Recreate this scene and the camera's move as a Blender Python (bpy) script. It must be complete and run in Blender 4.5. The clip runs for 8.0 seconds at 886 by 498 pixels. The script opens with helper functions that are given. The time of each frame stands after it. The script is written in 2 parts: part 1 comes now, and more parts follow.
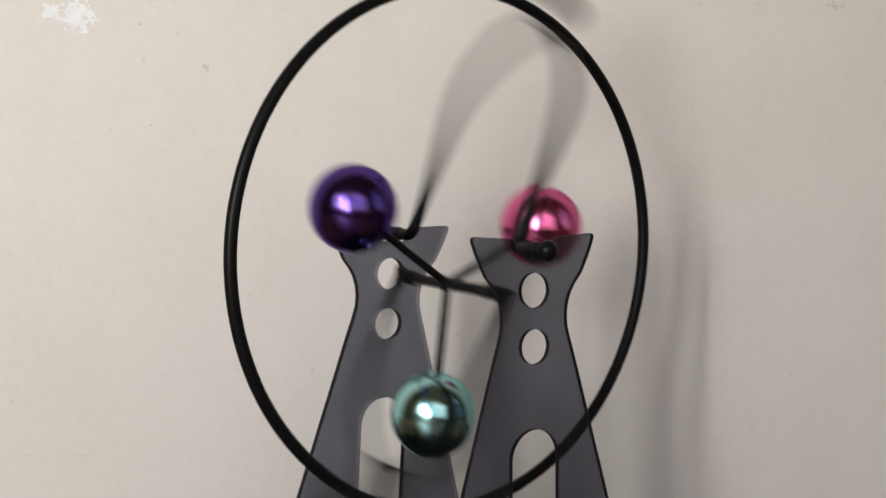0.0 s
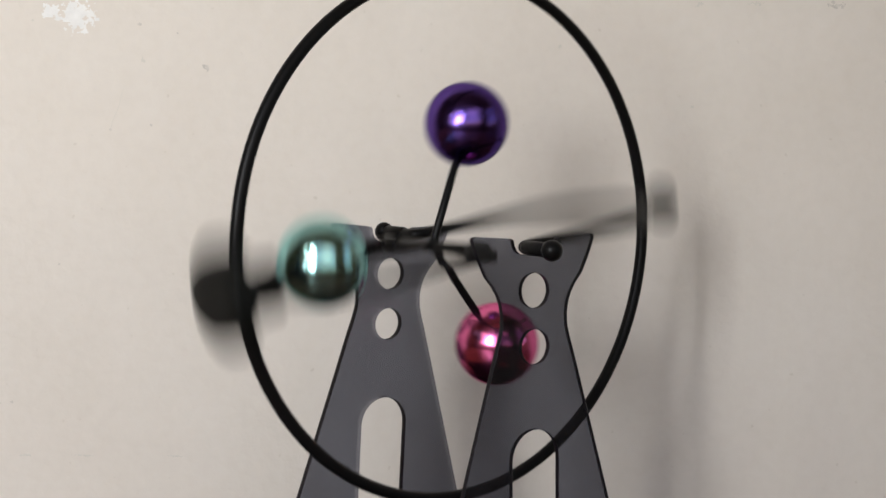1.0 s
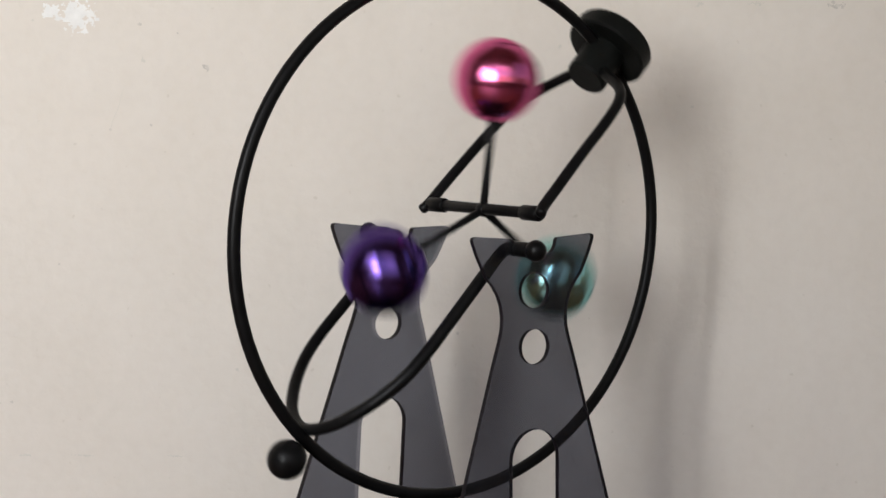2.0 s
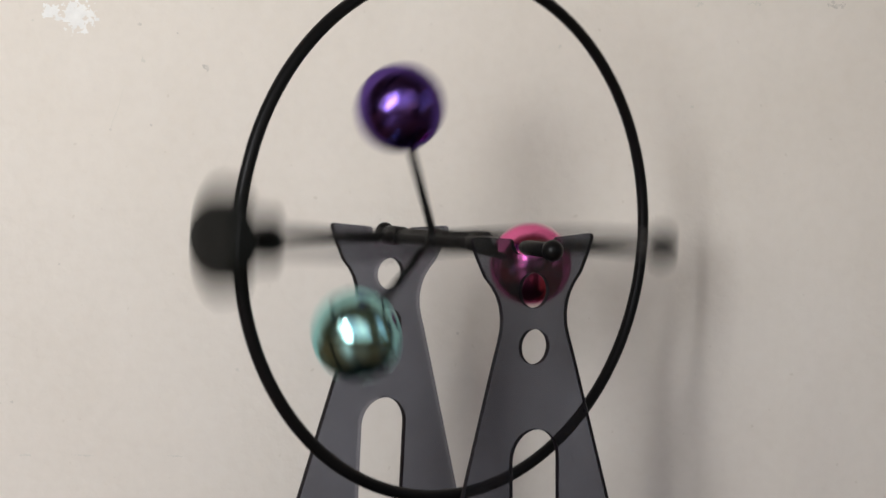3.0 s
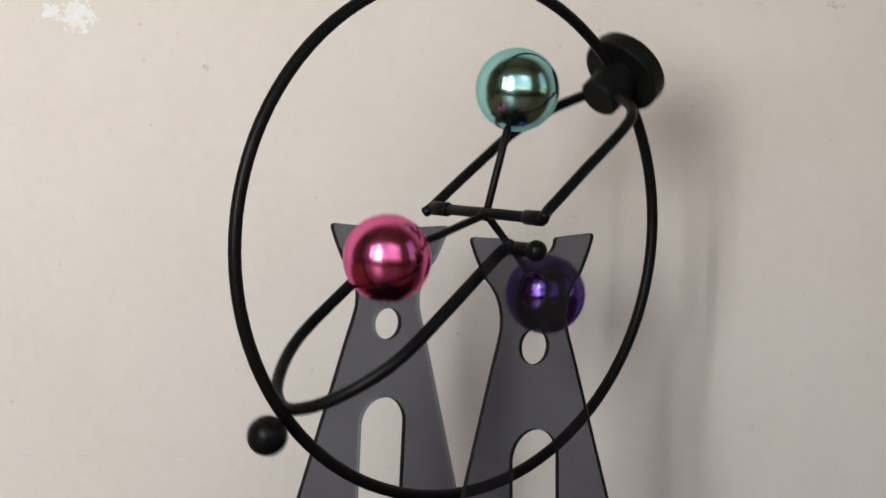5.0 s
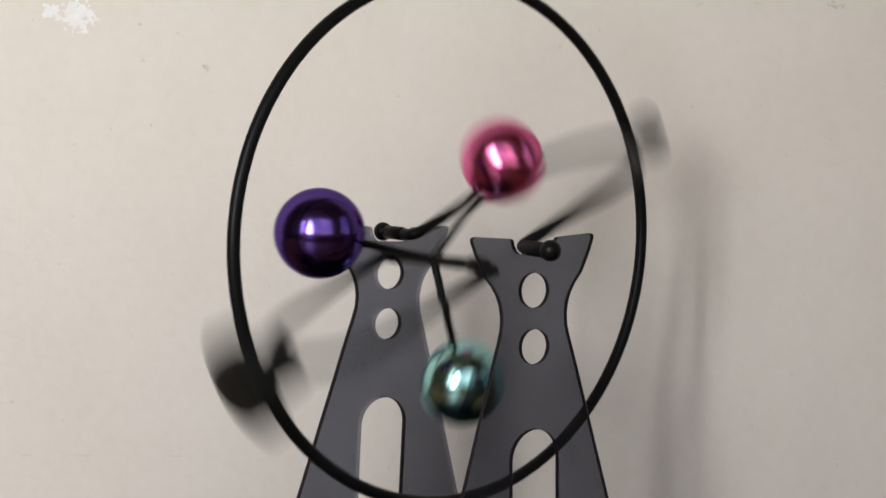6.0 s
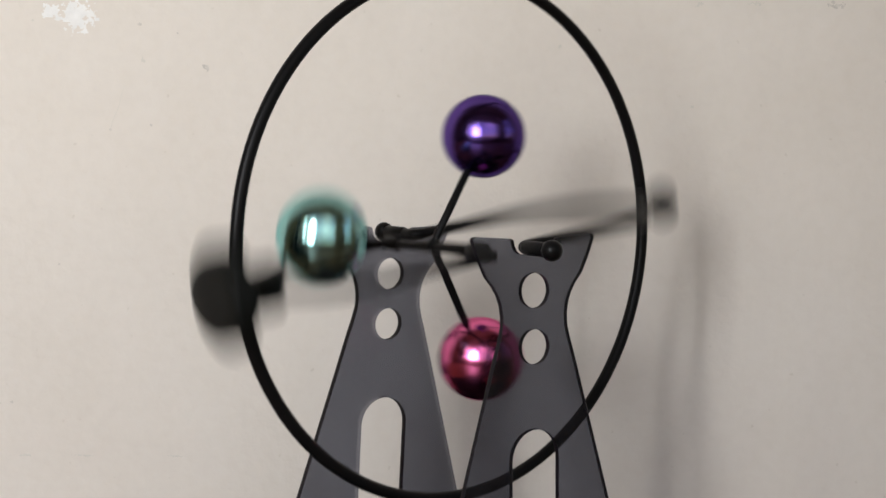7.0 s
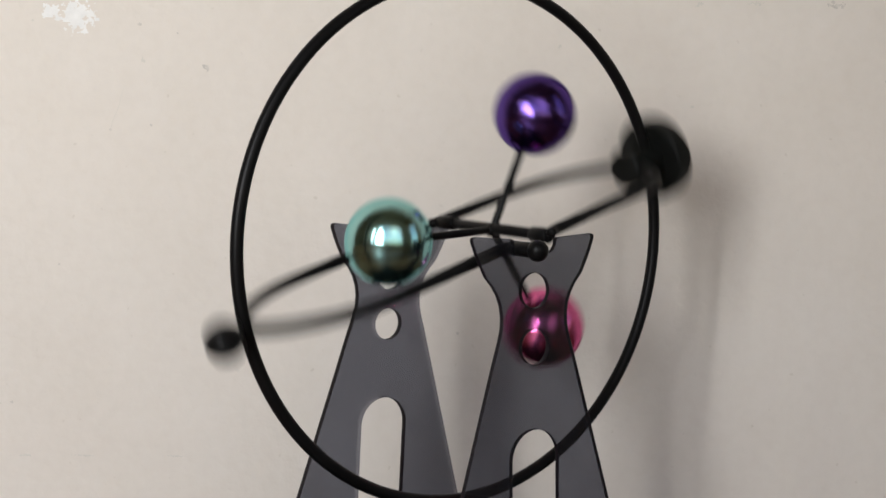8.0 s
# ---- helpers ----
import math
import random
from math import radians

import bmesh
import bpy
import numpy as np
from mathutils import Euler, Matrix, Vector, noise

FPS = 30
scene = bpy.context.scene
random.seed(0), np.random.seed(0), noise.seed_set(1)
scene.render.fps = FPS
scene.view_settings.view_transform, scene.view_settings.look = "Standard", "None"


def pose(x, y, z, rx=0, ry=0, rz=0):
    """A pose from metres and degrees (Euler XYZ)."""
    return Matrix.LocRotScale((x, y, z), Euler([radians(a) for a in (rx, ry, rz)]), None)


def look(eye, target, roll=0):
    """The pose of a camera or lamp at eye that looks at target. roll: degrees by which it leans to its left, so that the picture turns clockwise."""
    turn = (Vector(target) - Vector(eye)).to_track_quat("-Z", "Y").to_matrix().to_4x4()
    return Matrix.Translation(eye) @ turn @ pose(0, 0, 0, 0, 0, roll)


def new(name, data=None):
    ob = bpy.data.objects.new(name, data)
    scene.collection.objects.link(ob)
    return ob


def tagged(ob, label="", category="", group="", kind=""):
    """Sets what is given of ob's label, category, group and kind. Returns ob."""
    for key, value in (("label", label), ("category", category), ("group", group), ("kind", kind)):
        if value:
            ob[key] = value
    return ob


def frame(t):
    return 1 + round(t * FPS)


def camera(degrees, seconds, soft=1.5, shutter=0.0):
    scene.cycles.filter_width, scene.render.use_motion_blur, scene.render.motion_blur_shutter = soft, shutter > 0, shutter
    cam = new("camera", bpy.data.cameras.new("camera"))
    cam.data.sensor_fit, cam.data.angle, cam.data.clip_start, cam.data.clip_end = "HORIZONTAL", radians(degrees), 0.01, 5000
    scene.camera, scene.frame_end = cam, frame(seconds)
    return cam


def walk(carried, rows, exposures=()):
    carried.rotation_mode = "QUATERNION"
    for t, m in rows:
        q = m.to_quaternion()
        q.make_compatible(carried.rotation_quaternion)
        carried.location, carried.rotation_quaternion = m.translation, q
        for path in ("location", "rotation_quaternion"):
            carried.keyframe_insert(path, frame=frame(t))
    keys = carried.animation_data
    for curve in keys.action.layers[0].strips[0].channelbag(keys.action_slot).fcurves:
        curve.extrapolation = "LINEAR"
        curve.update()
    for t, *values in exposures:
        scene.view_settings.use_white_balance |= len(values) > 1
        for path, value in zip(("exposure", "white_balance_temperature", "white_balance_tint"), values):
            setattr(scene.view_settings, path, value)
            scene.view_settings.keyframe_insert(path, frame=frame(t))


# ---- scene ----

AXLE = 0.11          # height of the axle over the desk
TURN = 38.15         # the room is turned by this against the toy
ROOM = pose(0, 0, 0, 0, 0, -TURN)
WALL = 0.100         # the painted wall, behind the toy

# ---- camera ----
cam = camera(36.19, 8.0, soft=1.5, shutter=0.7)
EYE = Vector((-0.22429, -0.27999, 0.0235 + AXLE))
AIM = EYE + Vector((0.61619, 0.78451, -0.06965))
walk(cam, [(0.0, look(EYE, AIM, 2.03)), (8.0, look(EYE, AIM, 2.03))], exposures=[(0.0, 0.0), (8.0, 0.0)])

# ---- world and light ----
world = bpy.data.worlds.new("sky")
scene.world = world
world.use_nodes = True
sky = world.node_tree.nodes.new("ShaderNodeTexSky")
sky.sky_type, sky.sun_disc = "NISHITA", False
sky.sun_elevation, sky.sun_rotation = radians(35), radians(200)
world.node_tree.nodes["Background"].inputs["Strength"].default_value = 0.1
world.node_tree.links.new(sky.outputs["Color"], world.node_tree.nodes["Background"].inputs["Color"])

# openings of the room
WIN_A = (0.04, 0.39, 0.88, 0.57)    # these two are in the wall behind the camera: x, z, width, height
WIN_B = (-0.505, 0.352, 0.10, 0.48)
FILL_C = (-0.32, 0.55, 0.46, 0.86)    # added for fill light, in the side wall: y, z, width, height
BACK, SIDE_L, SIDE_R, FLOOR, CEIL = -0.59, -1.4, 1.0, -0.74, 1.50


def window_lamp(name, place, target, w, h, watts, colour):
    data = bpy.data.lights.new(name, "AREA")
    data.shape, data.size, data.size_y, data.energy, data.color = "RECTANGLE", w, h, watts, colour
    ob = new(name, data)
    ob.matrix_world = ROOM @ look(place, target)
    return ob


DAY = (0.965, 0.985, 1.0)
# the wide window: dim light through its curtains, two bright gaps between them and the parting below; then the small window
for x, z, w, h, back, watts in ((WIN_A[0], WIN_A[1], WIN_A[2] - 0.03, WIN_A[3] - 0.03, 0.044, 0.17),
                                (-0.210, 0.26, 0.09, 0.27, 0.038, 1.50), (-0.278, 0.34, 0.014, 0.42, 0.034, 1.85),
                                (-0.330, 0.20, 0.075, 0.135, 0.037, 0.50), (-0.318, 0.317, 0.045, 0.09, 0.037, 0.17),
                                (WIN_B[0], 0.362, WIN_B[2] - 0.05, 0.42, 0.035, 0.95)):
    window_lamp("window_and_fill_light", (x, BACK - back, z), (x, 0, z), w, h, watts, DAY)
# added warm fill from an assumed side opening, for the shadows and the balls' right
window_lamp("window_and_fill_light", (SIDE_R + 0.04, FILL_C[0], FILL_C[1]), (0, FILL_C[0], FILL_C[1]), FILL_C[2] - 0.03, FILL_C[3] - 0.03, 0.25, (1.0, 0.80, 0.56))


# ---- materials ----
def material(name, colour, rough=0.5, metal=0.0, spread=0.15, scale=40.0, bump=0.0, bump_scale=300.0, second=None, coat=0.0, spec=0.4, rim=None):
    m = bpy.data.materials.new(name)
    m.use_nodes = True
    n, l = m.node_tree.nodes, m.node_tree.links
    b = n["Principled BSDF"]
    b.inputs["Roughness"].default_value, b.inputs["Metallic"].default_value = rough, metal
    b.inputs["Coat Weight"].default_value = coat
    b.inputs["Specular IOR Level"].default_value = spec
    if metal:
        b.inputs["Specular Tint"].default_value = (*(rim or [0.5 * c ** 0.7 + 0.32 for c in colour]), 1)
    co = n.new("ShaderNodeTexCoord")
    t = n.new("ShaderNodeTexNoise")
    t.inputs["Scale"].default_value, t.inputs["Detail"].default_value = scale, 6
    l.new(co.outputs["Object"], t.inputs["Vector"])
    r = n.new("ShaderNodeValToRGB")
    lo = second or tuple(c * (1 - spread) for c in colour)
    hi = tuple(min(1, c * (1 + spread)) for c in colour)
    r.color_ramp.elements[0].position, r.color_ramp.elements[1].position = 0.3, 0.7
    r.color_ramp.elements[0].color, r.color_ramp.elements[1].color = (*lo, 1), (*hi, 1)
    l.new(t.outputs["Fac"], r.inputs["Fac"])
    l.new(r.outputs["Color"], b.inputs["Base Color"])
    if bump:
        t2 = n.new("ShaderNodeTexNoise")
        t2.inputs["Scale"].default_value, t2.inputs["Detail"].default_value = bump_scale, 5
        l.new(co.outputs["Object"], t2.inputs["Vector"])
        bp = n.new("ShaderNodeBump")
        bp.inputs["Strength"].default_value, bp.inputs["Distance"].default_value = bump, 0.001
        l.new(t2.outputs["Fac"], bp.inputs["Height"])
        l.new(bp.outputs["Normal"], b.inputs["Normal"])
    return m


def acrylic(name, tint, gloss_rough=None):
    m = bpy.data.materials.new(name)
    m.use_nodes = True
    n, l = m.node_tree.nodes, m.node_tree.links
    n.remove(n["Principled BSDF"])
    tr, gl, mix, lw = n.new("ShaderNodeBsdfTransparent"), n.new("ShaderNodeBsdfGlossy"), n.new("ShaderNodeMixShader"), n.new("ShaderNodeLayerWeight")
    df, mix2 = n.new("ShaderNodeBsdfDiffuse"), n.new("ShaderNodeMixShader")
    co, t, r = n.new("ShaderNodeTexCoord"), n.new("ShaderNodeTexNoise"), n.new("ShaderNodeValToRGB")
    t.inputs["Scale"].default_value, t.inputs["Detail"].default_value = 60, 5
    r.color_ramp.elements[0].color = (*[c * 0.93 for c in tint], 1)
    r.color_ramp.elements[1].color = (*[c * 1.07 for c in tint], 1)
    l.new(co.outputs["Object"], t.inputs["Vector"])
    l.new(t.outputs["Fac"], r.inputs["Fac"])
    l.new(r.outputs["Color"], tr.inputs["Color"])
    df.inputs["Color"].default_value = (0.20, 0.195, 0.215, 1)
    # faint wiping marks and dust
    mp, t2, r2 = n.new("ShaderNodeMapping"), n.new("ShaderNodeTexNoise"), n.new("ShaderNodeMapRange")
    mp.inputs["Scale"].default_value = (1.0, 0.22, 1.0)
    t2.inputs["Scale"].default_value, t2.inputs["Detail"].default_value = 140, 6
    r2.inputs["From Min"].default_value, r2.inputs["From Max"].default_value = 0.3, 0.75
    r2.inputs["To Min"].default_value, r2.inputs["To Max"].default_value = 0.01, 0.05
    l.new(co.outputs["Object"], mp.inputs["Vector"])
    l.new(mp.outputs["Vector"], t2.inputs["Vector"])
    l.new(t2.outputs["Fac"], r2.inputs["Value"])
    l.new(r2.outputs["Result"], mix2.inputs["Fac"])
    l.new(tr.outputs["BSDF"], mix2.inputs[1])
    l.new(df.outputs["BSDF"], mix2.inputs[2])
    if gloss_rough is None:
        l.new(mix2.outputs["Shader"], n["Material Output"].inputs["Surface"])
        return m
    # gloss: three per cent face on, rising at grazing angles
    lw.inputs["Blend"].default_value, gl.inputs["Roughness"].default_value = 0.5, gloss_rough
    up, grow = n.new("ShaderNodeMath"), n.new("ShaderNodeMath")
    up.operation, grow.operation = "POWER", "MULTIPLY_ADD"
    up.inputs[1].default_value, grow.inputs[1].default_value, grow.inputs[2].default_value = 4.5, 0.9, 0.03
    l.new(lw.outputs["Facing"], up.inputs[0])
    l.new(up.outputs["Value"], grow.inputs[0])
    l.new(grow.outputs["Value"], mix.inputs["Fac"])
    l.new(mix2.outputs["Shader"], mix.inputs[1])
    l.new(gl.outputs["BSDF"], mix.inputs[2])
    l.new(mix.outputs["Shader"], n["Material Output"].inputs["Surface"])
    return m


def wall_paint():
    """Old cream emulsion: broad yellowing, small mottling, fine specks and roller texture."""
    m = bpy.data.materials.new("cream_wall_paint")
    m.use_nodes = True
    n, l = m.node_tree.nodes, m.node_tree.links
    b = n["Principled BSDF"]
    b.inputs["Roughness"].default_value, b.inputs["Specular IOR Level"].default_value = 0.6, 0.3
    co = n.new("ShaderNodeTexCoord")

    def tex(scale, detail, stretch=(1, 1, 1)):
        mp, t = n.new("ShaderNodeMapping"), n.new("ShaderNodeTexNoise")
        mp.inputs["Scale"].default_value = stretch
        t.inputs["Scale"].default_value, t.inputs["Detail"].default_value = scale, detail
        l.new(co.outputs["Object"], mp.inputs["Vector"])
        l.new(mp.outputs["Vector"], t.inputs["Vector"])
        return t.outputs["Fac"]

    def ramp(fac, p0, p1, c0, c1):
        r = n.new("ShaderNodeValToRGB")
        r.color_ramp.elements[0].position, r.color_ramp.elements[1].position = p0, p1
        r.color_ramp.elements[0].color, r.color_ramp.elements[1].color = (*c0, 1), (*c1, 1)
        l.new(fac, r.inputs["Fac"])
        return r.outputs["Color"]

    def times(a, c):
        x = n.new("ShaderNodeMix")
        x.data_type, x.blend_type = "RGBA", "MULTIPLY"
        x.inputs[0].default_value = 1.0
        l.new(a, x.inputs[6])
        l.new(c, x.inputs[7])
        return x.outputs[2]

    col = ramp(tex(8, 4), 0.3, 0.7, (0.715, 0.655, 0.59), (0.735, 0.682, 0.622))
    col = times(col, ramp(tex(55, 5, (1, 1, 0.6)), 0.3, 0.7, (0.965, 0.96, 0.95), (1, 1, 1)))
    col = times(col, ramp(tex(240, 3), 0.25, 0.6, (0.972, 0.968, 0.963), (1, 1, 1)))
    col = times(col, ramp(tex(330, 1), 0.20, 0.27, (0.90, 0.89, 0.87), (1, 1, 1)))
    l.new(col, b.inputs["Base Color"])
    bp = n.new("ShaderNodeBump")
    bp.inputs["Strength"].default_value, bp.inputs["Distance"].default_value = 0.34, 0.001
    l.new(tex(230, 4, (1, 1, 1)), bp.inputs["Height"])
    l.new(bp.outputs["Normal"], b.inputs["Normal"])
    return m


PAINT = wall_paint()
ROOM_PAINT = material("room_paint", (0.33, 0.23, 0.14), 0.8, spread=0.05, scale=4)
EAST_PAINT = material("warm_room_paint", (0.50, 0.36, 0.21), 0.8, spread=0.05, scale=4)
WOOD = material("brown_wood", (0.15, 0.072, 0.034), 0.4, spread=0.4, scale=18)
CEILING_PAINT = material("pale_paint", (0.44, 0.345, 0.23), 0.8, spread=0.05, scale=4)
FLOORING = material("dark_floor", (0.06, 0.04, 0.03), 0.6, spread=0.3, scale=12)
BLACK = material("black_enamel", (0.0045, 0.0043, 0.0045), 0.38, spread=0.4, scale=200, bump=0.08, bump_scale=900, spec=0.12)
RUBBER = material("matt_black_plastic", (0.0055, 0.006, 0.0055), 0.5, spread=0.3, scale=150, bump=0.12, bump_scale=1200, spec=0.09)
SMOKE = acrylic("smoked_acrylic", (0.434, 0.446, 0.490), 0.2)
# one acrylic, two cut edges: lit side see-through, dark reflection put into the other's colour
LIT_EDGE = acrylic("smoked_acrylic_lit_edge", (0.66, 0.66, 0.70))
SCRATCH_AND_EDGE_SHADE = material("acrylic_scratch_and_edge_shade", (0.008, 0.006, 0.008), 0.45, spread=0.3, scale=100, spec=0.15)
PURPLE = material("purple_chrome", (0.115, 0.065, 0.29), 0.17, 1.0, spread=0.08, scale=60, bump=0.10, bump_scale=120, rim=(0.48, 0.46, 0.58))
PINK = material("pink_chrome", (0.80, 0.175, 0.40), 0.18, 1.0, spread=0.08, scale=60, bump=0.10, bump_scale=120)
TEAL = material("teal_chrome", (0.37, 0.67, 0.66), 0.15, 1.0, spread=0.08, scale=60, bump=0.10, bump_scale=120, rim=(0.46, 0.74, 0.77))


# ---- mesh helpers ----
def part(name, bm, mat, parent=None, label="", smooth=True, sharp=False):
    me = bpy.data.meshes.new(name)
    bm.normal_update()
    bm.to_mesh(me)
    bm.free()
    for m in (mat if isinstance(mat, (list, tuple)) else [mat]):
        me.materials.append(m)
    if smooth:
        me.shade_smooth()
    if sharp:
        me.set_sharp_from_angle(angle=radians(28))
    ob = new(name, me)
    if parent:
        ob.parent = parent
    if label:
        tagged(ob, label)
    return ob


def box_bm(x0, x1, y0, y1, z0, z1, bevel=0.0, segs=2):
    bm = bmesh.new()
    bmesh.ops.create_cube(bm, size=1.0, matrix=Matrix.LocRotScale(((x0 + x1) / 2, (y0 + y1) / 2, (z0 + z1) / 2), None, (x1 - x0, y1 - y0, z1 - z0)))
    if bevel:
        bmesh.ops.bevel(bm, geom=bm.edges[:], offset=bevel, segments=segs, affect="EDGES", profile=0.5)
    return bm


def smooth_path(pts, n=8, closed=False):
    """Catmull-Rom through the points."""
    out, k = [], len(pts)
    for i in range(k if closed else k - 1):
        if closed:
            a, b, c, d = (Vector(pts[(i + j) % k]) for j in (-1, 0, 1, 2))
        else:
            a, b, c, d = (Vector(pts[min(max(i + j, 0), k - 1)]) for j in (-1, 0, 1, 2))
        for j in range(n):
            t = j / n
            out.append(0.5 * (2 * b + (c - a) * t + (2 * a - 5 * b + 4 * c - d) * t * t + (3 * b - a - 3 * c + d) * t ** 3))
    if not closed:
        out.append(Vector(pts[-1]))
    return out


def tube_bm(path, radius, sides=14, closed=False, bm=None):
    """A round wire along a path, with rounded ends."""
    bm = bm or bmesh.new()
    pts = [Vector(p) for p in path]
    n = len(pts)
    rings, normal = [], None
    for i, p in enumerate(pts):
        a = pts[(i - 1) % n] if closed or i else p
        b = pts[(i + 1) % n] if closed or i < n - 1 else p
        tan = (b - a).normalized()
        if normal is None:
            normal = tan.orthogonal().normalized()
        normal = (normal - tan * normal.dot(tan)).normalized()
        side = tan.cross(normal)
        ends = [(0, 1.0)]
        if not closed and i == 0:
            ends = [(-0.45, 0.55), (-0.25, 0.86), (0, 1.0)]
        if not closed and i == n - 1:
            ends = [(0, 1.0), (0.25, 0.86), (0.45, 0.55)]
        for off, k in ends:
            rings.append([bm.verts.new(p + tan * off * radius + radius * k * (normal * math.cos(2 * math.pi * j / sides) + side * math.sin(2 * math.pi * j / sides))) for j in range(sides)])
    for i in range(len(rings) - (0 if closed else 1)):
        q, r = rings[i], rings[(i + 1) % len(rings)]
        shift = 0
        if closed and i == len(rings) - 1:
            shift = min(range(sides), key=lambda s: (q[0].co - r[s].co).length)
        for j in range(sides):
            bm.faces.new((q[j], q[(j + 1) % sides], r[(j + 1 + shift) % sides], r[(j + shift) % sides]))
    if not closed:
        bm.faces.new(rings[0][::-1])
        bm.faces.new(rings[-1])
    return bm


def lathe_bm(profile, m=Matrix(), sides=40):
    """Turn (radius, height) pairs about z."""
    bm = bmesh.new()
    rings = []
    for r, z in profile:
        if r < 1e-7:
            rings.append([bm.verts.new(m @ Vector((0, 0, z)))])
        else:
            rings.append([bm.verts.new(m @ Vector((r * math.cos(2 * math.pi * j / sides), r * math.sin(2 * math.pi * j / sides), z))) for j in range(sides)])
    for a, b in zip(rings, rings[1:]):
        for j in range(sides):
            k = (j + 1) % sides
            if len(a) == 1:
                bm.faces.new((a[0], b[k], b[j]))
            elif len(b) == 1:
                bm.faces.new((a[j], a[k], b[0]))
            else:
                bm.faces.new((a[j], a[k], b[k], b[j]))
    return bm


def ball_bm(radius, centre=(0, 0, 0), seg=32):
    bm = bmesh.new()
    bmesh.ops.create_uvsphere(bm, u_segments=seg, v_segments=seg // 2, radius=radius, matrix=Matrix.Translation(centre))
    return bm


# ---- the room ----
def room_box(name, x0, x1, y0, y1, z0, z1, mat, label):
    ob = part(name, box_bm(x0, x1, y0, y1, z0, z1), mat, smooth=False)
    ob.matrix_world = ROOM
    return tagged(ob, label, name.split("_")[0], kind="structure")


def holed_wall(name, turn, inner, outer, a0, a1, holes, mat, label):
    """A wall with openings, built along x and then set by turn in the room."""
    bm = bmesh.new()
    pieces, last = [], a0
    for c, z, w, h in holes:
        pieces += [(last, c - w / 2, FLOOR, CEIL), (c - w / 2, c + w / 2, FLOOR, z - h / 2), (c - w / 2, c + w / 2, z + h / 2, CEIL)]
        last = c + w / 2
    for p0, p1, q0, q1 in pieces + [(last, a1, FLOOR, CEIL)]:
        bmesh.ops.create_cube(bm, size=1.0, matrix=Matrix.LocRotScale(((p0 + p1) / 2, (inner + outer) / 2, (q0 + q1) / 2), None, (p1 - p0, abs(inner - outer), q1 - q0)))
    ob = part(name, bm, mat, smooth=False)
    ob.matrix_world = ROOM @ turn
    return tagged(ob, label, "wall", kind="structure")


def window(name, turn, face, hole):
    c, z, w, h = hole
    win = new(name)
    tagged(win, "pale painted window frame set in a plain wall", "window", kind="structure")
    win.matrix_world = ROOM @ turn
    for p0, p1, q0, q1 in ((c - w / 2, c - w / 2 + 0.015, z - h / 2, z + h / 2), (c + w / 2 - 0.015, c + w / 2, z - h / 2, z + h / 2), (c - w / 2 + 0.015, c + w / 2 - 0.015, z - h / 2, z - h / 2 + 0.015), (c - w / 2 + 0.015, c + w / 2 - 0.015, z + h / 2 - 0.015, z + h / 2)):
        part("window_frame", box_bm(p0, p1, face - 0.03, face - 0.002, q0, q1, 0.002), CEILING_PAINT, win, smooth=False)


wall_north = room_box("wall_north", SIDE_L - 0.1, SIDE_R + 0.1, WALL, WALL + 0.1, FLOOR - 0.1, CEIL + 0.1, PAINT, "cream painted plaster wall with scuffs and flaked paint")
EAST = pose(0, 0, 0, 0, 0, 90)      # x along the side wall, y out of the room to -y
holed_wall("wall_south", Matrix(), BACK, BACK - 0.1, SIDE_L - 0.1, SIDE_R + 0.1, (WIN_B, WIN_A), CEILING_PAINT, "plain painted wall with two windows")
room_box("wall_west", SIDE_L - 0.1, SIDE_L, BACK, WALL, FLOOR, CEIL, ROOM_PAINT, "plain painted wall")
holed_wall("wall_east", EAST, -SIDE_R, -SIDE_R - 0.1, BACK, WALL, (FILL_C,), EAST_PAINT, "plain painted wall with an added fill window")
room_box("floor", SIDE_L - 0.1, SIDE_R + 0.1, BACK - 0.1, WALL, FLOOR - 0.1, FLOOR, FLOORING, "plain dark floor")
room_box("ceiling", SIDE_L - 0.1, SIDE_R + 0.1, BACK - 0.1, WALL, CEIL, CEIL + 0.1, CEILING_PAINT, "plain pale ceiling")
window("window_1", Matrix(), BACK, WIN_A)
window("window_2", Matrix(), BACK, WIN_B)
# frame round the added fill opening
window("fill_window", EAST, -SIDE_R, FILL_C)


PLASTER = material("bare_white_plaster", (0.82, 0.81, 0.79), 0.8, spread=0.06, scale=300, bump=0.3, bump_scale=900)
GRIME = material("grey_grime", (0.58, 0.535, 0.485), 0.8, spread=0.15, scale=400)
FAINT = material("faint_smudge", (0.635, 0.597, 0.537), 0.7, spread=0.05, scale=300)


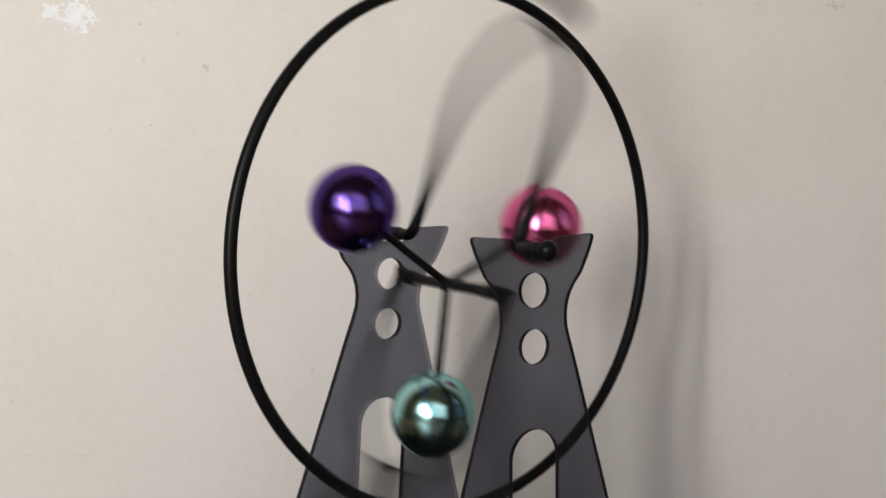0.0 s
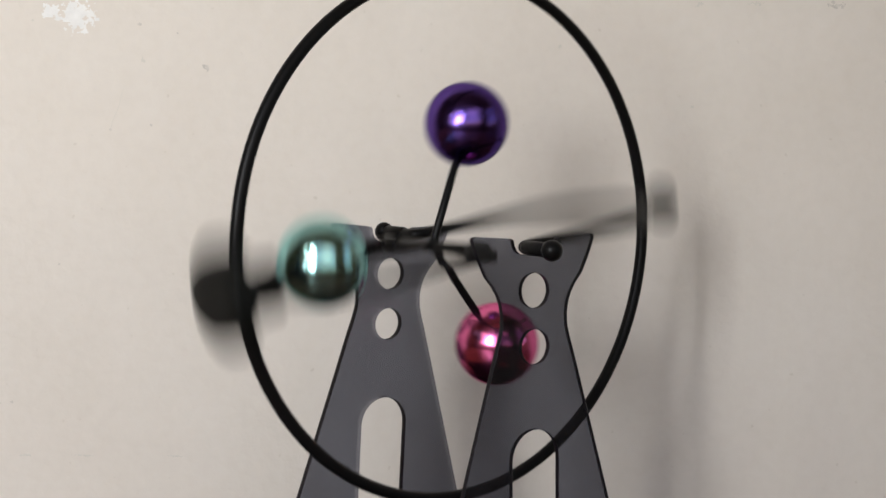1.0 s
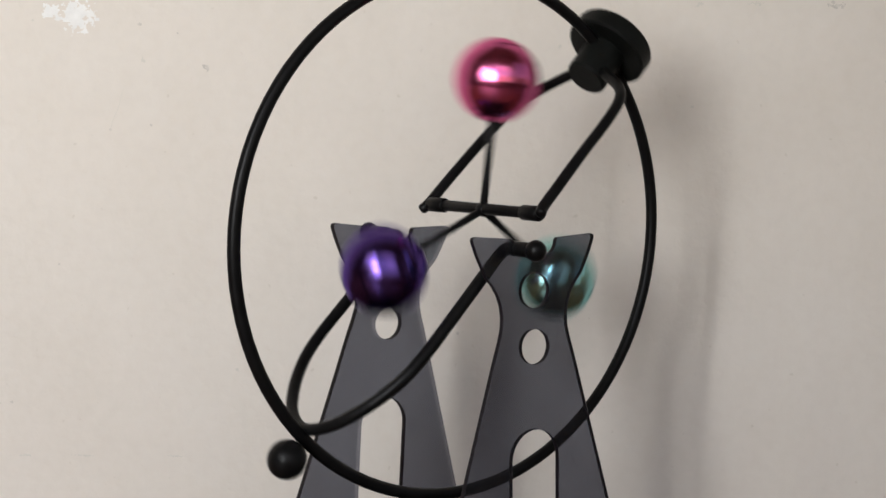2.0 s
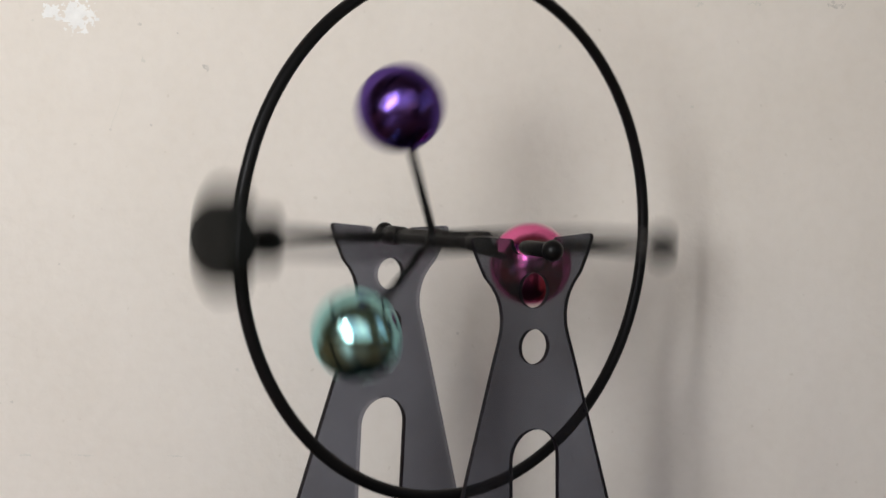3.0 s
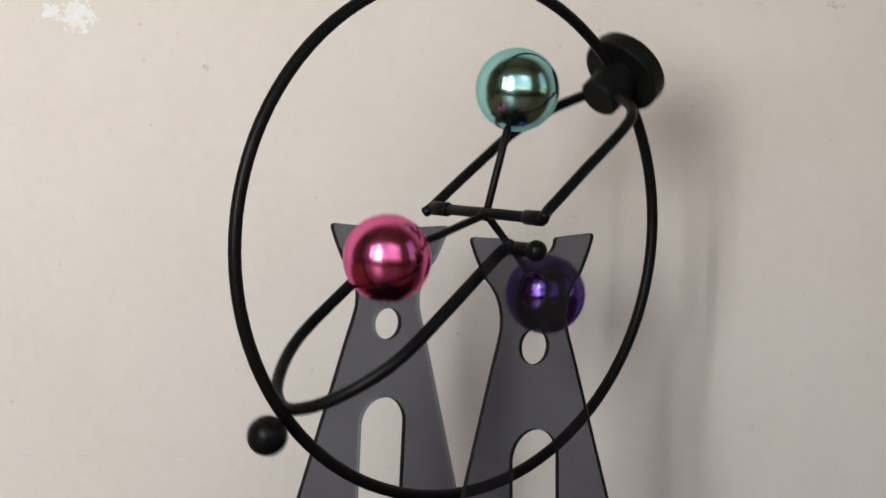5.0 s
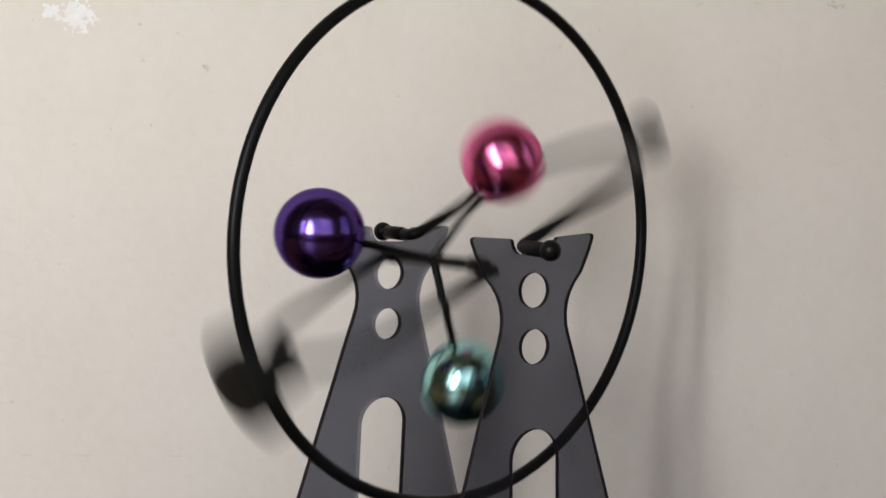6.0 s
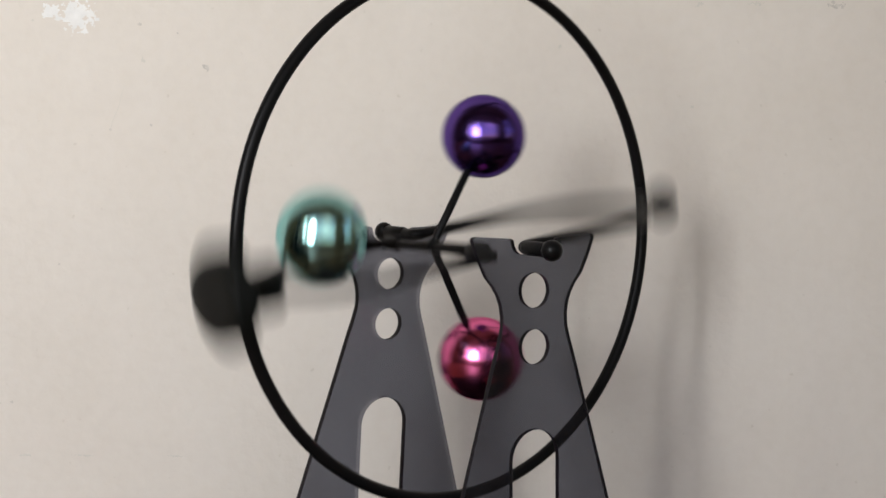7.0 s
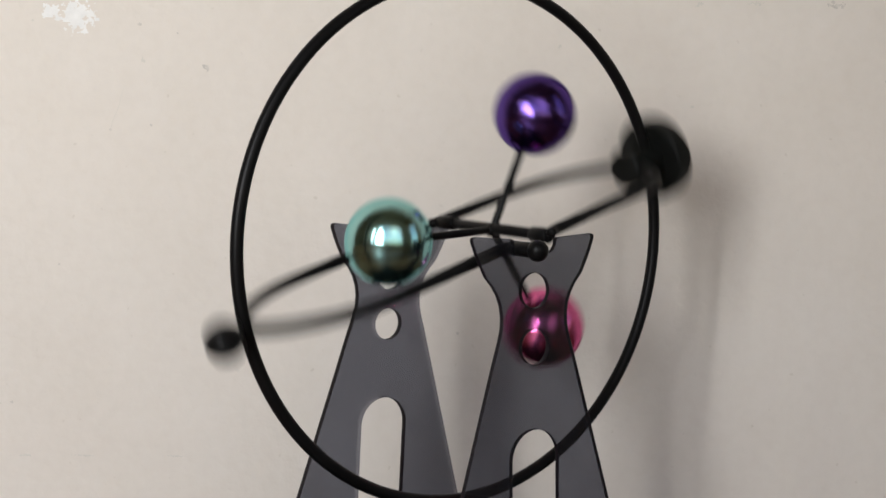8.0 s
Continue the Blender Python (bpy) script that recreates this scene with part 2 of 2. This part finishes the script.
def blotch(name, x, z, w, h, mat, label, keep=0.5, cell=0.00035, seed=0.0, grain=260.0, lift=0.00012):
    """A ragged thin patch on the wall, x along it and z up: cells kept where a noise is high, fewer towards the rim."""
    bm = bmesh.new()
    nx, nz = max(4, int(w / cell)), max(4, int(h / cell))
    verts = {}
    for i in range(nx):
        for j in range(nz):
            u, v = (i + 0.5) / nx * 2 - 1, (j + 0.5) / nz * 2 - 1
            d = math.sqrt(u * u + v * v)
            q = noise.fractal(Vector((u * w * grain, seed, v * h * grain)), 0.9, 2.1, 4) * 0.5 + 0.5
            if q - 0.55 * d * d > 1 - keep - 0.28:
                quad = []
                for a, b in ((i, j), (i + 1, j), (i + 1, j + 1), (i, j + 1)):
                    if (a, b) not in verts:
                        jig = noise.noise_vector(Vector((a * 1.7 + seed, b * 1.3, seed))) * cell * 0.4
                        verts[a, b] = bm.verts.new((x + (a / nx - 0.5) * w + jig.x, WALL - lift, z + (b / nz - 0.5) * h + jig.z))
                    quad.append(verts[a, b])
                bm.faces.new(quad)
    ext = bmesh.ops.extrude_face_region(bm, geom=bm.faces[:])
    bmesh.ops.translate(bm, verts=[e for e in ext["geom"] if isinstance(e, bmesh.types.BMVert)], vec=(0, lift * 0.9, 0))
    bmesh.ops.recalc_face_normals(bm, faces=bm.faces[:])
    return part(name, bm, mat, wall_north, label, smooth=False)


# flaked paint near the top, with smaller scuffs, specks and a hairline
blotch("flaked_patch", -0.1289, 0.1754, 0.0150, 0.0135, PLASTER, "ragged patch of bare white plaster", 0.50, seed=3.1)
blotch("flaked_patch", -0.1379, 0.1766, 0.0070, 0.0075, PLASTER, "ragged patch of bare white plaster", 0.44, seed=7.7)
for x, z, w, h, keep, seed, mat in (
        (-0.0852, 0.1597, 0.0046, 0.0046, 0.27, 1.0, GRIME), (-0.1077, 0.1735, 0.0022, 0.0013, 0.55, 2.0, GRIME), (-0.0949, 0.1709, 0.0011, 0.0009, 0.6, 3.0, GRIME),
        (-0.1436, 0.1735, 0.0016, 0.0016, 0.5, 4.0, FAINT), (-0.1171, 0.1379, 0.0014, 0.0010, 0.6, 5.0, GRIME), (-0.1032, 0.1398, 0.0014, 0.0013, 0.55, 6.0, GRIME),
        (-0.1336, 0.0916, 0.0011, 0.0012, 0.6, 7.0, GRIME), (0.0026, 0.0729, 0.0013, 0.0013, 0.6, 8.0, GRIME), (0.1252, 0.1880, 0.0130, 0.0045, 0.30, 9.5, GRIME),
        (0.0799, 0.1865, 0.0060, 0.0030, 0.30, 10.0, FAINT), (0.0987, 0.1876, 0.0110, 0.0034, 0.30, 11.0, FAINT), (0.1433, 0.1631, 0.0022, 0.0014, 0.5, 12.0, GRIME),
        (-0.1493, 0.0436, 0.0026, 0.0016, 0.4, 13.0, GRIME), (-0.1446, 0.0255, 0.0080, 0.0012, 0.5, 14.0, FAINT), (-0.1239, 0.0262, 0.0120, 0.0011, 0.42, 15.0, FAINT),
        (-0.0929, 0.0271, 0.0140, 0.0010, 0.4, 16.0, FAINT), (-0.1064, 0.1619, 0.0030, 0.0040, 0.36, 17.0, FAINT), (0.0332, 0.1712, 0.0024, 0.0030, 0.36, 18.0, FAINT),
        (0.0787, 0.1526, 0.0030, 0.0020, 0.35, 19.0, FAINT), (-0.0619, 0.1506, 0.0020, 0.0030, 0.35, 20.0, FAINT), (-0.0723, 0.0575, 0.0030, 0.0024, 0.35, 21.0, FAINT)):
    blotch("wall_speck", x, z, w * 0.8, h * 0.8, mat, "", keep, 0.0002, seed, 420.0, 0.00008)
part("hairline", tube_bm(smooth_path([(-0.1168, WALL, 0.1387), (-0.1157, WALL, 0.1423), (-0.1144, WALL, 0.1454), (-0.1134, WALL, 0.1497), (-0.1126, WALL, 0.1526)], 5), 0.00009, 6), FAINT, wall_north, "fine hairline scratch in the paint")


def build_desk():
    desk = new("desk")
    tagged(desk, "plain brown wooden desk against the wall", "desk")
    desk.matrix_world = ROOM
    part("desk_top", box_bm(-0.55, 0.6, -0.42, WALL - 0.004, -0.025, 0.0, 0.003), WOOD, desk, smooth=False)
    for x in (-0.53, 0.55):
        for y in (-0.40, WALL - 0.05):
            part("leg", box_bm(x, x + 0.04, y, y + 0.04, FLOOR, -0.025, 0.002), WOOD, desk, smooth=False)


build_desk()


def build_sideboard():
    """The brown cabinet behind the camera that the shiny balls mirror."""
    side = new("sideboard")
    tagged(side, "brown wooden sideboard under the windows", "sideboard")
    side.matrix_world = ROOM
    y0, y1 = BACK + 0.004, BACK + 0.12
    part("body", box_bm(-1.15, 0.95, y0, y1, FLOOR, 0.045, 0.003), WOOD, side, smooth=False)
    part("top", box_bm(-1.18, 0.98, y0, y1 + 0.02, 0.045, 0.07, 0.005), WOOD, side, smooth=False)
    for i in range(4):
        x = -1.14 + i * 0.52
        door = part("door", box_bm(x, x + 0.51, y1 + 0.001, y1 + 0.019, FLOOR + 0.06, 0.03, 0.004), WOOD, side, smooth=False)
        part("knob", ball_bm(0.014, (x + (0.46 if i % 2 == 0 else 0.05), y1 + 0.032, -0.25), 20), BLACK, door, "round black knob")


build_sideboard()

# ---- the stand of the toy ----
def plate_mesh(thick, lit_side):
    """The smoked plate: a notched head, a waist, spread legs, two holes and an arched slot; x across, y up, in millimetres."""
    mm = 0.001
    side = [(19.7, 2.0), (18.6, -0.9), (17.2, -3.8), (15.5, -7.0), (13.4, -9.3), (11.9, -11.6), (10.9, -14.2), (10.45, -17.0), (10.6, -20.0), (11.5, -23.4)]
    leg = [(13.66 + 0.3084 * (-v - 30), v) for v in (-27, -40, -60, -80, -94)]
    tip = [(17.5, 3.0), (18.7, 3.1), (19.5, 2.8)]
    notch = [(0, -1.7), (3.6, -1.7), (4.9, -1.5), (6.0, -0.7), (6.7, 0.6), (6.9, 1.8), (7.4, 2.3), (8.2, 2.4)]
    right = notch + tip + side + leg
    foot = [(7.56, -94)]
    arch = [(7.56 * math.cos(radians(a)), -53.5 + 7.6 * math.sin(radians(a))) for a in range(0, 181, 12)]
    outline = right + foot + arch[:] + [(-7.56, -94)] + [(-x, y) for x, y in reversed(right)][:-1]
    loops = [outline]
    for v in (-10.8, -25.0):
        loops.append([(4.46 * math.cos(radians(a)), v + 4.46 * math.sin(radians(a))) for a in range(0, 360, 12)])
    cu = bpy.data.curves.new("plate", "CURVE")
    cu.dimensions, cu.fill_mode, cu.extrude = "2D", "BOTH", thick / 2 - 0.00012
    cu.bevel_depth, cu.bevel_resolution, cu.offset = 0.00012, 1, -0.00012
    for lp in loops:
        sp = cu.splines.new("POLY")
        sp.points.add(len(lp) - 1)
        for p, (x, y) in zip(sp.points, lp):
            p.co = (x * mm, y * mm, 0, 1)
        sp.use_cyclic_u = True
    tmp = bpy.data.objects.new("tmp", cu)
    scene.collection.objects.link(tmp)
    bpy.context.view_layer.update()
    me = bpy.data.meshes.new_from_object(tmp)
    bpy.data.objects.remove(tmp)
    me.materials.clear()
    me.materials.append(SMOKE)
    me.materials.append(SCRATCH_AND_EDGE_SHADE)
    me.materials.append(LIT_EDGE)
    # far plate: edges towards +x take the lit look, all others the painted dark reflection
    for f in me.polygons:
        f.material_index = 0 if abs(f.normal.z) > 0.9 else 2 if lit_side and f.normal.x > 0.15 else 1
    return me


def build_stand():
    stand = new("toy_stand")
    tagged(stand, "smoked acrylic and black stand of a desk toy", "toy stand")
    base = part("base", box_bm(-0.065, 0.065, -0.055, 0.055, 0.002, 0.0175, 0.004, 3), RUBBER, stand, "matt black box base")
    for x in (-0.05, 0.05):
        for y in (-0.04, 0.04):
            part("foot", lathe_bm([(0, 0), (0.006, 0), (0.006, 0.0025), (0, 0.0025)], pose(x, y, 0), 16), RUBBER, base)
    for y, x, z, tilt, yaw, lean, thick in ((0.02833, -0.00024, 0.00022, -0.62, -1.15, 1.41, 0.0019), (-0.02822, 0.00288, 0.0011, -2.43, -1.8, -1.12, 0.0014)):
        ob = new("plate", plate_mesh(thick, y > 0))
        ob.parent = stand
        # the fitted face is the one towards the camera
        ob.matrix_basis = pose(x, y, AXLE + z) @ pose(0, 0, 0, 0, 0, yaw) @ pose(0, 0, 0, tilt, 0, 0) @ pose(0, 0, 0, 0, lean, 0) @ pose(0, thick / 2, 0) @ pose(0, 0, 0, 90)
        tagged(ob, "upright smoked acrylic plate with holes and a notch")
        if y < 0:
            line = [(0.0119, -0.0533, thick / 2), (0.0122, -0.0546, thick / 2), (0.0128, -0.0556, thick / 2), (0.0133, -0.0561, thick / 2)]
            part("scratch", tube_bm(smooth_path(line, 4), 0.00008, 6), SCRATCH_AND_EDGE_SHADE, ob, "short dark scratch in the acrylic")
    return stand


build_stand()

# ---- the swinging frame and its spinner ----
WIRE = 0.0016
HUB = 0.01252
SKEW_X, SKEW_S = 0.048, 0.0123      # the spinner does not run quite square to the hoop
TILT = Vector((0, 1, 0)).rotation_difference(Vector((SKEW_X, 1, -SKEW_S))).to_matrix().to_4x4()


def mid(s):
    return -0.0045 - 0.012 * s


def at(s, y, x=0.0):
    """s: metres from the axle towards the weight."""
    return Vector((x, y, -s))


def build_pendulum():
    pen = new("kinetic_mobile")
    tagged(pen, "black wire hoop mobile with a disc weight, rolling on its stand", "kinetic mobile")
    # the hoop, a little out of round and out of true
    c = at(0.0030, -0.0041, -0.0014)
    ring = []
    for i in range(96):
        th = 2 * math.pi * i / 96
        r = 0.06862 * (1 - 0.0014 * math.cos(2 * th) - 0.0029 * math.sin(2 * th))
        u, v = r * math.sin(th), r * math.cos(th)
        ring.append(c + at(v, -0.0231 * v - 0.0029 * u, u))
    part("hoop", tube_bm(ring, WIRE, 16, True), BLACK, pen, "round black wire hoop")
    # the bow that ends in the two axle stubs
    b = -0.001
    half = [(0.0, 0.0300), (0.0, 0.0262), (-0.0001, 0.0236), (-0.0012, 0.0225), (-0.0035, 0.0222), (-0.012, 0.0223), (-0.024, 0.0226), (-0.036, 0.0226), (-0.0445, 0.0210), (-0.053, 0.0162), (-0.0600, 0.0090), (-0.0632, 0.0)]
    pts = [at(s, b + y + 0.0006 * (s / -0.0632)) for s, y in half] + [at(s, b - y + 0.0006 * (s / -0.0632)) for s, y in reversed(half[:-1])]
    part("axle_bow", tube_bm(smooth_path(pts, 6), WIRE, 14), BLACK, pen, "bent black wire bow with axle ends")
    for y in (0.0363, -0.0347):
        bm = ball_bm(0.0027, at(0, y), 24)
        tube_bm([at(0, y), at(0, y - math.copysign(0.0095, y))], 0.0019, 14, False, bm)
        part("axle_ball", bm, BLACK, pen, "small glossy black end ball")
    part("bob", ball_bm(0.0049, at(-0.07235, -0.0042, 0.0009), 32), BLACK, pen, "black counterweight ball")
    # the inner bow, the cross bar and the weight
    c = mid(HUB)
    far = [(0.0100, 0.0252), (0.0124, 0.0243), (0.0200, 0.0240), (0.0330, 0.0230), (0.0460, 0.0212), (0.0560, 0.0160), (0.0630, 0.0078), (0.0655, 0.0030)]
    near = [(0.0120, -0.0222), (0.0145, -0.0214), (0.0200, -0.0213), (0.0330, -0.0211), (0.0455, -0.0213), (0.0530, -0.0202), (0.0580, -0.0165), (0.0620, -0.0100), (0.0645, -0.0050)]
    for side in (far, near):
        part("inner_arm", tube_bm(smooth_path([at(s, c + y) for s, y in side], 6), 0.00148, 14), BLACK, pen)

    def on_bar(y):
        return at(HUB - 0.02 * (y + 0.003), y, 0.03 * (y + 0.003) - 0.0007)

    lean = Vector((0, 1, 0)).rotation_difference(on_bar(0.02) - on_bar(-0.02)).to_matrix().to_4x4()

    bar = part("cross_bar", tube_bm([on_bar(c + 0.0242), on_bar(c), on_bar(c - 0.0208)], 0.00150, 14), BLACK, pen)
    for k in (0.0203, -0.0170):
        part("collar", lathe_bm([(0, -0.0032), (0.0018, -0.0032), (0.0020, -0.0029), (0.0020, 0.0029), (0.0018, 0.0032), (0, 0.0032)], Matrix.Translation(on_bar(c + k)) @ lean @ pose(0, 0, 0, 90), 20), BLACK, bar)
    m = Matrix.Translation(at(0.0, mid(0.07))) @ pose(0, 0, 0, 180)
    part("stub", lathe_bm([(0, 0.0617), (0.0052, 0.0617), (0.0059, 0.0624), (0.0060, 0.0700), (0.0060, 0.0735), (0, 0.0735)], m, 36), RUBBER, pen, sharp=True)
    part("disc_weight", lathe_bm([(0, 0.0724), (0.0113, 0.0724), (0.0119, 0.0729), (0.0119, 0.0769), (0.0117, 0.0776), (0.0112, 0.0781), (0.0108, 0.0782), (0.0060, 0.0783), (0, 0.0783)], m, 64), RUBBER, pen, "thick matt black disc weight", sharp=True)
    # the spinner
    spin = part("spinner", lathe_bm([(0, -0.0013), (0.0017, -0.0013), (0.0019, -0.001), (0.0019, 0.001), (0.0017, 0.0013), (0, 0.0013)], pose(0, 0, 0, 90), 24), BLACK, pen, "three-armed spinner on the cross bar")
    spin.matrix_basis = Matrix.Translation(at(HUB, -0.00285, -0.00106)) @ TILT
    # angle, length and bend of each arm
    for a, reach, bend, mat, word in ((0.36, 0.03434, 0.0018, PURPLE, "shiny metallic purple ball"), (-119.2, 0.0344, -0.0006, PINK, "shiny metallic pink ball"), (118.6, 0.0344, -0.0002, TEAL, "shiny metallic teal ball")):
        d = Vector((math.cos(radians(a)) * reach, bend, math.sin(radians(a)) * reach))
        part("arm", tube_bm([d * 0.03, d * 0.38, d * 0.74], 0.00105, 12), BLACK, spin)
        turn = d.to_track_quat("Z", "Y").to_matrix().to_4x4()
        r, prof = 0.0112, []
        for i in range(81):
            t = -math.pi / 2 + math.pi * i / 80
            # a fine moulded seam round the middle
            prof.append((max(0.0, r * math.cos(t) - (0.00005 if i == 40 else 0.0)), r * math.sin(t)))
        prof[0], prof[-1] = (0, -r), (0, r)
        part("ball", lathe_bm(prof, Matrix.Translation(d) @ turn, 56), mat, spin, word)
    return pen, spin


pendulum, spinner = build_pendulum()


# ---- what moves ----
def swing_angles():
    """The swing in radians from straight down, 30 a second: a pendulum that gets a small push at each pass of the bottom."""
    k, a, v, drag = 37.9345, -0.4285, 11.6873, 0.0824
    push = [0.9864, 1.0004, 1.0339, 0.9946, 1.0433, 0.9817, 1.0545, 0.9903, 1.0467, 0.9693, 1.0592]
    dt, done, out = 1 / 600, 0, []
    for j in range(4801):
        if j % 20 == 0:
            out.append(a + radians(0.82 - 1.77 * math.cos(a) + 0.48 * math.sin(a) + 1.09 * math.cos(2 * a) + 2.08 * math.sin(2 * a) + 4.0 * math.exp(-((a + 0.09) / 1.3) ** 2)))
        v1 = v + (-k * math.sin(a) - drag * v) * dt / 2
        b = a + v1 * dt
        if a * b < 0 and abs(a) < 0.5 and done < len(push):
            v1 *= push[done]
            done += 1
        v = v1 + (-k * math.sin(b) - drag * v1) * dt / 2
        a = b
    return out


# the spinner's turn in degrees, ten a second
SPIN = [145, 143, 143, 151, 149, 145, 139, 122, 106, 89, 68, 52, 44, 38, 41, 66, 90, 115, 141, 172, 207, 243, 273, 304, 332, 357, 380,
        401, 423, 444, 466, 490, 516, 546, 577, 608, 636, 657, 679, 698, 714, 731, 745, 747, 737, 722, 709, 698, 693, 685, 678, 672, 664, 655,
        643, 626, 608, 588, 568, 548, 528, 511, 497, 486, 478, 469, 462, 454, 440, 431, 417, 388, 348, 305, 268, 229, 191, 157, 127, 96, 66]


def spin_angle(t):
    x = min(t * 10, 79.999)
    i = int(x)
    f = x - i
    a, b, c, d = (SPIN[min(max(i + j, 0), 80)] for j in (-1, 0, 1, 2))
    return 0.5 * (2 * b + (c - a) * f + (2 * a - 5 * b + 4 * c - d) * f * f + (3 * b - a - 3 * c + d) * f ** 3)


# small unevenness of the swing: seconds, degrees
UNEVEN = [(0.0, 0.0), (0.5, -0.3), (0.85, 0.0), (1.2, 0.3), (1.6, 0.2), (2.0, 0.2), (2.8, 0.0), (3.9, -0.3), (4.3, -0.9), (4.65, 0.0), (5.0, 0.5), (5.5, 0.0), (8.0, 0.1)]


def uneven(t):
    for (t0, d0), (t1, d1) in zip(UNEVEN, UNEVEN[1:]):
        if t <= t1:
            f = (t - t0) / (t1 - t0)
            return radians(d0 + (d1 - d0) * f * f * (3 - 2 * f))
    return radians(UNEVEN[-1][1])


def motions():
    roll, spin = [], []
    for i, a in enumerate(swing_angles()):
        t = i / 30
        a += uneven(t)
        # the axle rolls along the notches
        roll.append((t, pose(0.00045 - 0.0014 * a, 0, AXLE + 0.0008, 0, -math.degrees(a), 0)))
        spin.append((t, pose(-0.00106, -0.00285, -HUB) @ TILT @ pose(0, 0, 0, 0, math.degrees(a) - spin_angle(t), 0)))
    walk(pendulum, roll)
    walk(spinner, spin)


motions()
